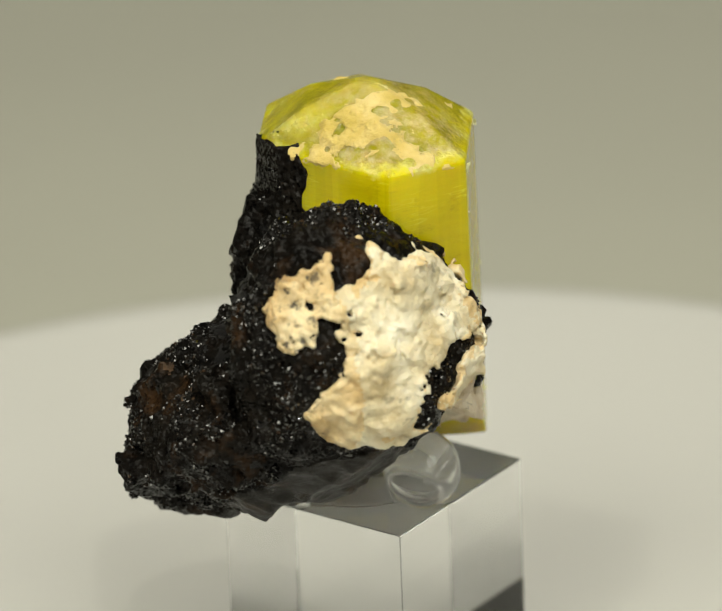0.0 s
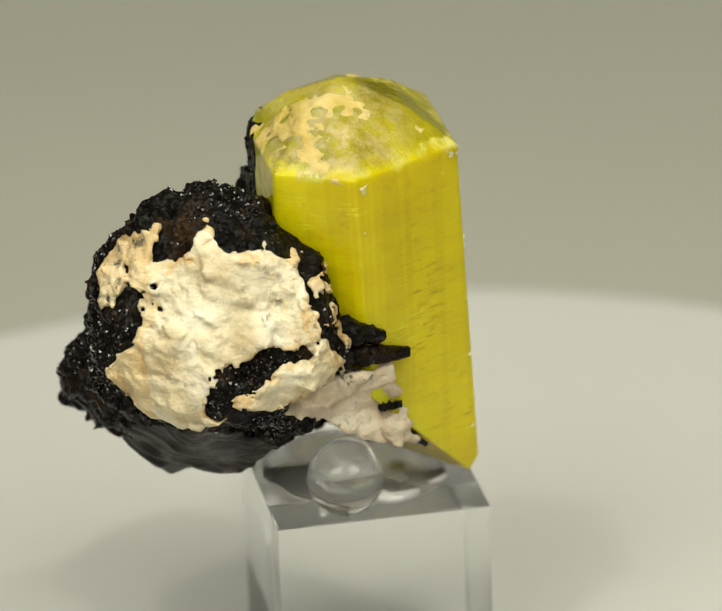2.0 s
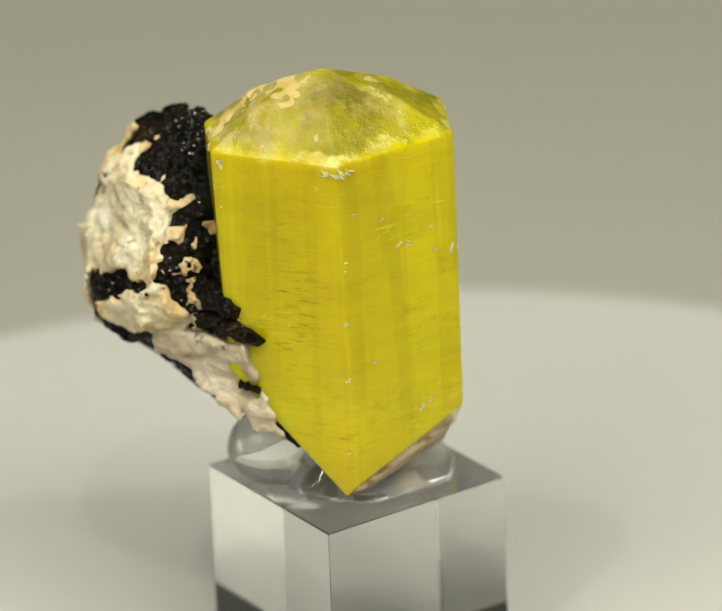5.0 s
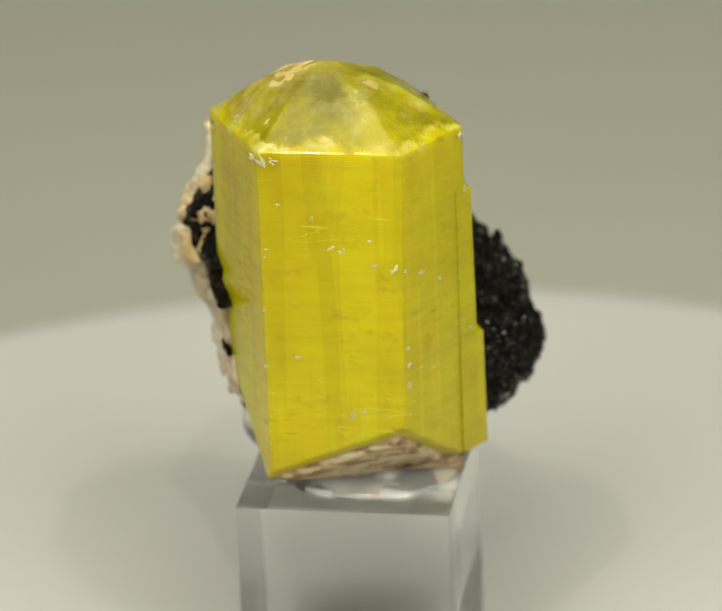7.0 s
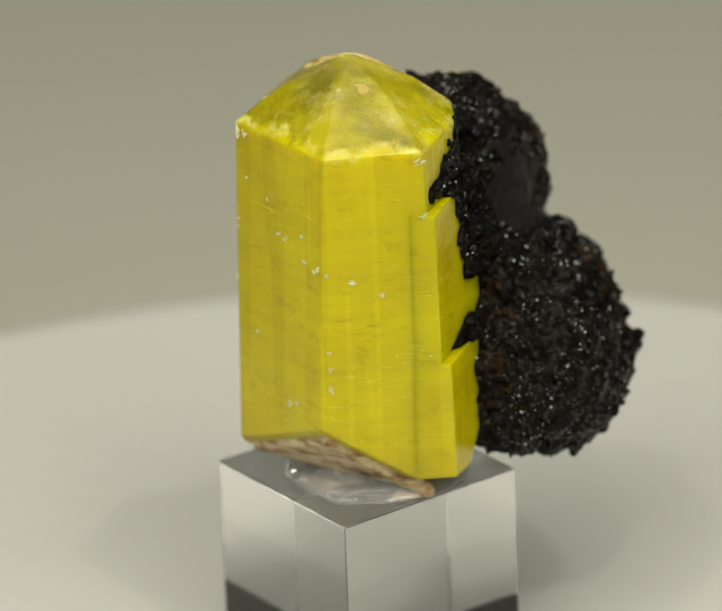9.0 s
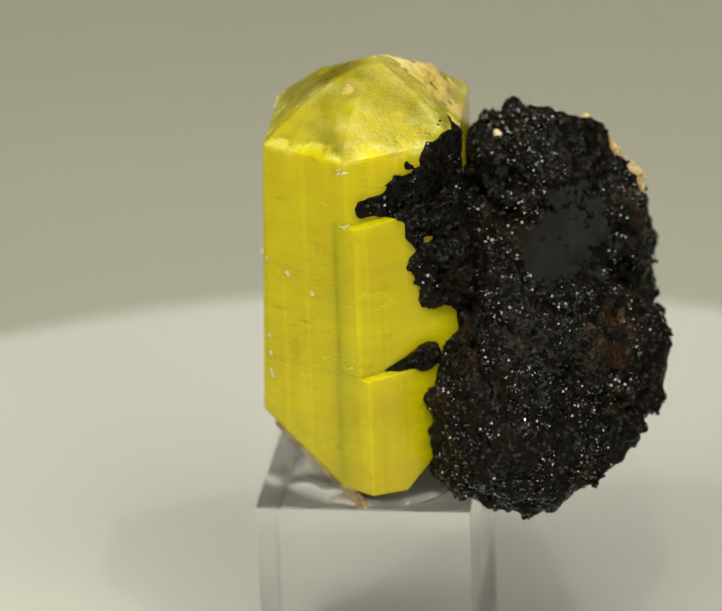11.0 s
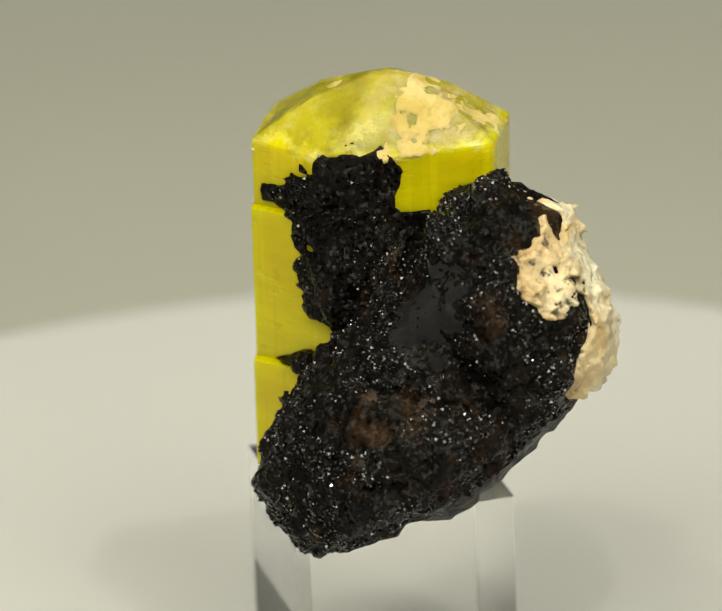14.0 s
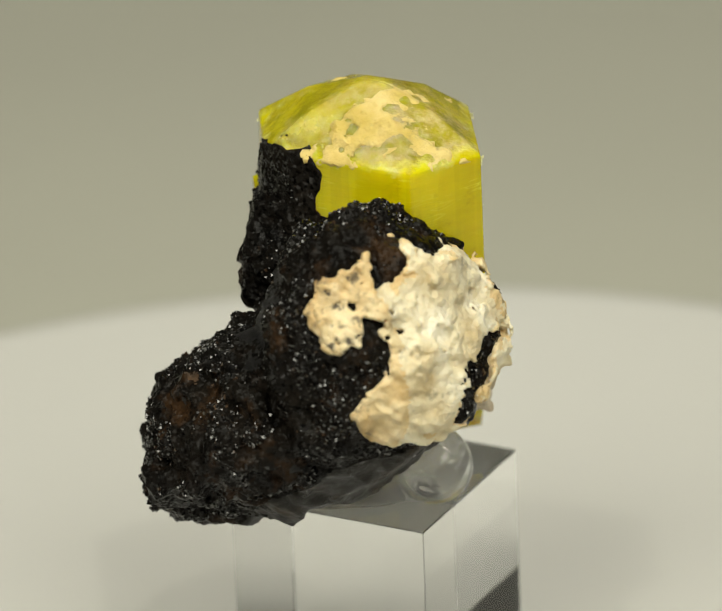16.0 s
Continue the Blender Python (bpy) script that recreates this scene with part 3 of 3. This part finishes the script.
def rock_relief(p, d):
    smooth = smooth_zone(p)
    keep = 1 - np.maximum(0.9 * smooth, 0.75 * worn_flank(p))
    keep = keep * np.where(p @ FACE_OUT > 15.5 + face_rim(p), np.clip(white_area(p) / 1.5, 0.1, 1), 1)
    crag = (cells(p, 5.0, 1.7) - 0.55) * 1.1 * (1 - smooth) + keep * 0.8 * (cells(p, 3.3, 6.1) - 0.5) + smooth * (2.2 * np.abs(vnoise(p @ SLANT, 6.0, 2.2)) + 0.9 * np.abs(vnoise(p @ SLANT, 2.4, 5.2)) - 0.5)
    return 0.05 + 1.5 * fractal(p, 7.0, 3) + crag + 1.3 * keep * fractal(p, 2.6, 2) + keep * druse(p)


def rust_streak(p):
    return -capsule(p, (-22.4, -18.0, 46.2), (-19.8, -25.5, 45.4), 0.3) + 3.4 * fractal(p, 1.8, 4, 0.7) - 0.5


def make_rock():
    verts, faces = net(rock_body, rock_relief, (-31, -40, 20), (17, 8, 70), 0.30)
    ob = to_specimen(mesh_part("matrix_rock", (verts / 1000).tolist(), faces.tolist(), [M_ROCK, M_SCHIST, M_WORN, M_RUST], specimen, "dark sparkling rock with smooth schist below"))
    mid = verts[faces].mean(1).astype(np.float32)
    zone = np.where(worn_flank(mid) + 1.3 * fractal(mid, 1.3, 3, 0.65) > 0.6, 2, 0)
    zone = np.where(smooth_zone(mid) > 0.5, 1, np.where(rust_streak(mid) > 0, 3, zone))
    ob.data.polygons.foreach_set("material_index", zone.astype(np.int32))
    return verts, faces


rock_verts, rock_faces = make_rock()

def make_white():
    def body(p):
        return np.maximum(rock_body(p) - 0.25, -(p @ FACE_OUT) + 15.5 + face_rim(p))
    def relief(p, d):
        raised = -0.7 + 1.5 * fractal(p, 7.0, 3) + 1.1 * (cells(p, 5.0, 1.7) - 0.55) + 0.9 * (cells(p, 5.2, 4.4) - 0.45) + 1.1 * np.abs(vnoise(p @ SLANT, 3.0, 4.2)) + 0.7 * (cells(p @ SLANT, 2.3, 2.9) - 0.5) + 0.45 * fractal(p, 1.3, 3, 0.65)
        return np.maximum(raised, white_area(p) - d) 
    verts, faces = net(body, relief, (-26, -40, 38), (17, -14, 70), 0.27)
    verts, faces = drop_crumbs(verts, faces, 80)
    ob = to_specimen(mesh_part("calcite_crust", (verts / 1000).tolist(), faces.tolist(), [M_WHITE, M_RIM], specimen, "cream white calcite crust with black spots"))
    mid = verts[faces].mean(1).astype(np.float32)
    tan = np.maximum(white_area(mid), -15.6 - mid @ FACE_ACROSS) + 1.8 * fractal(mid, 2.4, 4, 0.65) > -0.15
    ob.data.polygons.foreach_set("material_index", tan.astype(np.int32))
    return ob


make_white()


# ochre veins at the rim of the calcite
VEINS = [((-22.6, 58.0), (-20.3, 61.0), 0.9), ((-20.3, 61.0), (-17.0, 63.2), 0.9), ((-22.6, 58.0), (-22.2, 55.0), 0.9), ((-10.3, 63.4), (-10.8, 61.6), 0.8),
         ((1.4, 57.4), (3.2, 53.6), 0.7), ((3.2, 53.6), (4.6, 49.6), 0.9), ((4.6, 49.6), (4.0, 46.0), 1.0), ((-21.0, 47.2), (-18.0, 43.6), 1.0), ((-18.0, 43.6), (-15.5, 42.6), 0.8)]


def make_veins():
    def body(p):
        return np.maximum(rock_body(p) - 0.4, -(p @ FACE_OUT) + 15.0 + face_rim(p))
    def relief(p, d):
        s, z = p @ FACE_ACROSS, p[:, 2]
        a = np.full(len(p), 9.0, np.float32)
        for (x0, z0), (x1, z1), r in VEINS:
            t = np.clip(((s - x0) * (x1 - x0) + (z - z0) * (z1 - z0)) / ((x1 - x0) ** 2 + (z1 - z0) ** 2), 0, 1)
            a = np.minimum(a, np.hypot(s - x0 - t * (x1 - x0), z - z0 - t * (z1 - z0)) - 0.42 * r)
        raised = -0.05 + 1.5 * fractal(p, 7.0, 3) + 1.1 * (cells(p, 5.0, 1.7) - 0.55) + 0.9 * fractal(p, 1.6, 3, 0.6)
        return np.maximum(raised, a + 1.6 * fractal(p, 2.4, 4, 0.7) - d)
    verts, faces = net(body, relief, (-27, -40, 36), (17, -9, 70), 0.33)
    return to_specimen(mesh_part("ochre_vein", (verts / 1000).tolist(), faces.tolist(), M_OCHRE, specimen, "ochre stained calcite veins"))


make_veins()


# black crust grown over two faces of the crystal
CRUST_ACROSS = np.array((-math.sin(radians(200)), math.cos(radians(200)), 0), np.float32)
CRUST = [(1.5, 62.8, 7.5, 3.4), (4.2, 66.2, 4.0, 2.9), (4.5, 57.0, 6.8, 6.0), (2.8, 51.0, 5.4, 3.0), (-4.2, 62.0, 3.9, 1.5), (0.5, 60.5, 4.5, 4.2), (2.0, 67.0, 3.4, 2.6), (7.5, 57.0, 4.0, 6.0), (6.0, 47.0, 5.0, 5.0), (-1.6, 49.8, 3.4, 1.7), (0.8, 54.6, 4.4, 4.6)]


def make_crust():
    def body(p):
        s, z = p @ CRUST_ACROSS, p[:, 2]
        a = np.full(len(p), 9.0, np.float32)
        for cs, cz, rs, rz in CRUST:
            a = np.minimum(a, (np.sqrt(((s - cs) / rs) ** 2 + ((z - cz) / rz) ** 2) - 1) * min(rs, rz))
        a = a + 2.2 * fractal(p, 3.0, 3, 0.6)
        a = np.where(z > 61.5, np.maximum(a, s - 8.2 + 1.0 * fractal(p, 2.0)), a)
        thick = 0.28 + (0.25 + 1.75 * np.clip((60.5 - z) / 4.0, 0, 1)) * np.clip(-a / 2.5, 0, 1)
        thick = np.where((z > 61.0) & (s > 5.8), 0.12, thick)
        d = crystal_distance(p)
        for step in STEPS:
            e = np.full(len(p), -99.0, np.float32)
            for n, h in step_planes(*step):
                e = np.maximum(e, p @ np.array(n, np.float32) - h)
            d = np.minimum(d, e)
        return np.maximum(np.maximum(a, d - thick), np.maximum(-1.2 - d, p[:, 0] + 3.0))
    verts, faces = net(body, lambda p, d: druse(p) * (0.35 + 0.6 * (p[:, 2] < 60.5)), (-18, -19, 43), (2, 10, 72), 0.3)
    verts, faces = drop_crumbs(verts, faces, 4000)
    to_specimen(mesh_part("black_crust", (verts / 1000).tolist(), faces.tolist(), M_CRUST, specimen, "black sparkling crust on the crystal"))
    return verts


crust_verts = make_crust()


# pinkish calcite wedge between rock and crystal
def make_wedge():
    def body(p):
        planes = [((0.973, -0.214, -0.085), 11.6), ((-0.9, -0.2, 0), -2.0), ((0.05, 0, 1), 45.4), ((0, -1, 0), 21.8), ((0, -0.466, -0.885), -26.9), ((0, 0.9, 0.4), 9.2)]
        d = np.full(len(p), -99.0, np.float32)
        for n, h in planes:
            n = np.array(Vector(n).normalized(), np.float32)
            d = np.maximum(d, p @ n - h)
        return d
    verts, faces = net(body, lambda p, d: 1.5 * fractal(p, 4.0, 4, 0.65) + 0.8 * (cells(p @ SLANT, 3.0, 5.5) - 0.5), (-2, -24, 30), (16, 2, 50), 0.33)
    if len(verts):
        to_specimen(mesh_part("calcite_wedge", (verts / 1000).tolist(), faces.tolist(), M_PINK, specimen, "pale pinkish calcite wedge"))


make_wedge()


def make_spur(name, a, b, r0, r1, seed):
    """A ragged black needle, or a shaded gap filled black, from a to b."""
    rnd = random.Random(seed)
    a, b = Vector(a), Vector(b)
    side = (b - a).cross(Vector((0, 0, 1))).normalized()
    up = side.cross(b - a).normalized()
    bm = bmesh.new()
    rings = []
    for i in range(9):
        t = i / 8
        r = (r0 + (r1 - r0) * t) * (0.85 + 0.3 * rnd.random())
        c = a.lerp(b, t) + up * 0.25 * (rnd.random() - 0.5)
        rings.append([bm.verts.new((c + r * (math.cos(k * math.pi / 4 + 0.3) * side + 0.75 * math.sin(k * math.pi / 4 + 0.3) * up) * (0.8 + 0.4 * rnd.random())) * 0.001) for k in range(8)])
    for p, q in zip(rings, rings[1:]):
        for k in range(8):
            bm.faces.new((p[k], p[(k + 1) % 8], q[(k + 1) % 8], q[k]))
    bm.faces.new(rings[0][::-1])
    bm.faces.new(rings[-1])
    bmesh.ops.recalc_face_normals(bm, faces=bm.faces[:])
    return to_specimen(part(name, bm, M_CRUST, specimen, "small black needle, in one place a shaded gap filled black"))


make_spur("black_needle_or_gap", (9.0, -16.5, 47.6), (14.2, -7.4, 45.9), 2.8, 0.8, 3)
make_spur("black_needle_or_gap", (10.5, -15.5, 50.5), (13.2, -10.4, 48.8), 2.6, 1.2, 4)
make_spur("black_needle_or_gap", (12.4, -10.5, 39.9), (13.2, -8.0, 39.4), 0.8, 0.6, 5)
make_spur("black_needle_or_gap", (12.0, -7.6, 36.6), (12.8, -3.6, 32.6), 1.0, 0.4, 6)


# dark wedge between the growth steps: shaded gap and black crust in one body
make_spur("black_needle_or_gap", (-11.5, 3.8, 42.4), (-12.5, -2.9, 43.5), 0.25, 2.5, 7)


# pinkish crust on the crown
CROWN = [(2.0, -12.0, 8.0, 4.0), (6.0, -8.0, 5.0, 6.0), (3.0, -16.5, 3.0, 2.6), (-4.0, -9.0, 3.0, 2.5), (10.5, -3.0, 2.0, 3.0), (-1.0, 3.0, 2.0, 3.5), (-6.0, -1.0, 2.0, 2.0)]


def make_crown_crust():
    def body(p):
        return np.maximum(crystal_distance(p) - 0.05, 63.6 - p[:, 2])
    def relief(p, d):
        a = np.full(len(p), 9.0, np.float32)
        for cx, cy, rx, ry in CROWN:
            a = np.minimum(a, (np.sqrt(((p[:, 0] - cx) / rx) ** 2 + ((p[:, 1] - cy) / ry) ** 2) - 1) * min(rx, ry))
        side = (67.6 - p[:, 2]) * 1.2 * (np.hypot(p[:, 0] - 3.0, p[:, 1] + 17.0) > 3.2)
        a = np.maximum(a + 2.0 + 6.5 * fractal(p, 4.5, 5, 0.65), side)
        return np.maximum(0.5 * fractal(p, 1.5, 2), a - d)
    verts, faces = net(body, relief, (-13, -19, 62), (16, 14, 77), 0.26)
    return to_specimen(mesh_part("crown_crust", (verts / 1000).tolist(), faces.tolist(), M_CRUSTPINK, specimen, "thin pinkish crust on the crown"))


make_crown_crust()


# small bruises on the crystal, their glints put in as pale colour
def make_chips():
    rnd = random.Random(12)
    spots = [(13.0, 2.4, 67.0, 1.3), (12.2, 3.2, 67.4, 1.0), (13.4, 1.6, 67.3, 0.9), (-9.8, 7.2, 67.0, 0.9), (12.6, -12.4, 67.2, 0.9), (3.4, 10.3, 57.9, 0.6), (-2.4, 10.6, 53.0, 0.8), (7.4, 7.5, 57.0, 0.7), (6.3, 8.3, 56.6, 0.6), (3.2, 10.4, 54.8, 0.7), (1.2, 11.6, 54.6, 1.0), (5.9, 8.9, 36.3, 0.7), (5.0, 9.4, 36.9, 0.6),
             (0.2, 11.9, 54.1, 0.5), (-5.3, 9.2, 51.1, 0.6), (0.3, 12.0, 44.6, 0.5), (10.8, 5.2, 43.4, 0.5), (12.4, -11.9, 66.6, 0.4), (12.3, 4.0, 62.0, 0.4), (-9.8, 6.9, 60.4, 0.8), (9.2, 6.3, 60.5, 0.4)]
    for x, y, splay in ((13.1, 2.9, 0.02), (0.2, 11.9, 0.006), (12.5, -12.0, 0.0), (-10.0, 6.6, 0.0)):
        for k in range(5):
            z = rnd.uniform(33.0 if x > 5 else 38.0, 67.0)
            spots.append((x * (1 + splay * (66 - z) / 13), y, z, rnd.uniform(0.25, 0.55)))
    for x, y, z, r in spots:
        r *= 0.85
        out = Vector((x - 1.0, y + 3.0, 0)).normalized()
        for _ in range(6):
            gap = float(crystal_distance(np.array([(x, y, z)], np.float32))[0])
            x, y = x - 0.9 * out.x * gap, y - 0.9 * out.y * gap
        across = Vector((-out.y, out.x, 0))
        bm = bmesh.new()
        for k in range(5):
            turn = rnd.uniform(-0.9, 0.9)
            along = math.cos(turn) * across + math.sin(turn) * Vector((0, 0, 1))
            side = out.cross(along)
            c = Vector((x, y, z)) + r * (rnd.uniform(-0.7, 0.7) * across + Vector((0, 0, rnd.uniform(-0.5, 0.5))))
            length, width = r * rnd.uniform(0.35, 0.85), r * rnd.uniform(0.10, 0.26)
            tips = [c - along * length, c + side * width + out * 0.08, c + along * length * 0.8, c - side * width + out * 0.05, c + out * 0.16 + along * length * 0.2, c - out * 0.5]
            vs = [bm.verts.new(t * 0.001) for t in tips]
            for a, b in ((0, 1), (1, 2), (2, 3), (3, 0)):
                bm.faces.new((vs[a], vs[b], vs[4]))
                bm.faces.new((vs[b], vs[a], vs[5]))
        bmesh.ops.recalc_face_normals(bm, faces=bm.faces[:])
        to_specimen(part("chip", bm, M_CHIP, specimen))


make_chips()


# tiny crystals standing out of the druse
def make_druse():
    rnd = np.random.RandomState(8)
    pick = rock_verts[rnd.permutation(len(rock_verts))[:24000]]
    pick = pick[(smooth_zone(pick.astype(np.float32)) < 0.3) & (worn_flank(pick.astype(np.float32)) < 0.45) & (crystal_distance(pick.astype(np.float32)) > 0.3) & ((white_area(pick.astype(np.float32)) > 0.5) | (pick @ FACE_OUT < 15.5 + face_rim(pick.astype(np.float32))))]
    more = crust_verts[rnd.permutation(len(crust_verts))[:2200]]
    pick = np.concatenate([pick, more[crystal_distance(more.astype(np.float32)) > 0.2]])
    pick = pick[fractal(pick.astype(np.float32), 5.0, 3) > 0.0]
    base = np.array([(1, 0, 0), (-1, 0, 0), (0, 1, 0), (0, -1, 0), (0, 0, 1), (0, 0, -1)], float)
    tri = np.array([(0, 2, 4), (2, 1, 4), (1, 3, 4), (3, 0, 4), (2, 0, 5), (1, 2, 5), (3, 1, 5), (0, 3, 5)])
    verts, faces = [], []
    for k, c in enumerate(pick):
        q, _ = np.linalg.qr(rnd.randn(3, 3))
        verts.append(c + (base * (0.09 + 0.22 * rnd.rand() ** 2)) @ q)
        faces.append(tri + 6 * k)
    ob = mesh_part("druse", (np.concatenate(verts) / 1000).tolist(), np.concatenate(faces).tolist(), M_FACET, specimen, "tiny black sparkling crystals", smooth=False)
    tagged(to_specimen(ob), kind="stuff")


make_druse()


# ---- motion ----
def motions():
    rate = -21.981
    times = [0.5 * k for k in range(33)]
    for thing in (turntable, block, putty, specimen):
        rest = thing.matrix_basis.copy()
        walk(thing, [(t, pose(0, 0, 0, 0, 0, rate * t) @ rest) for t in times])


motions()
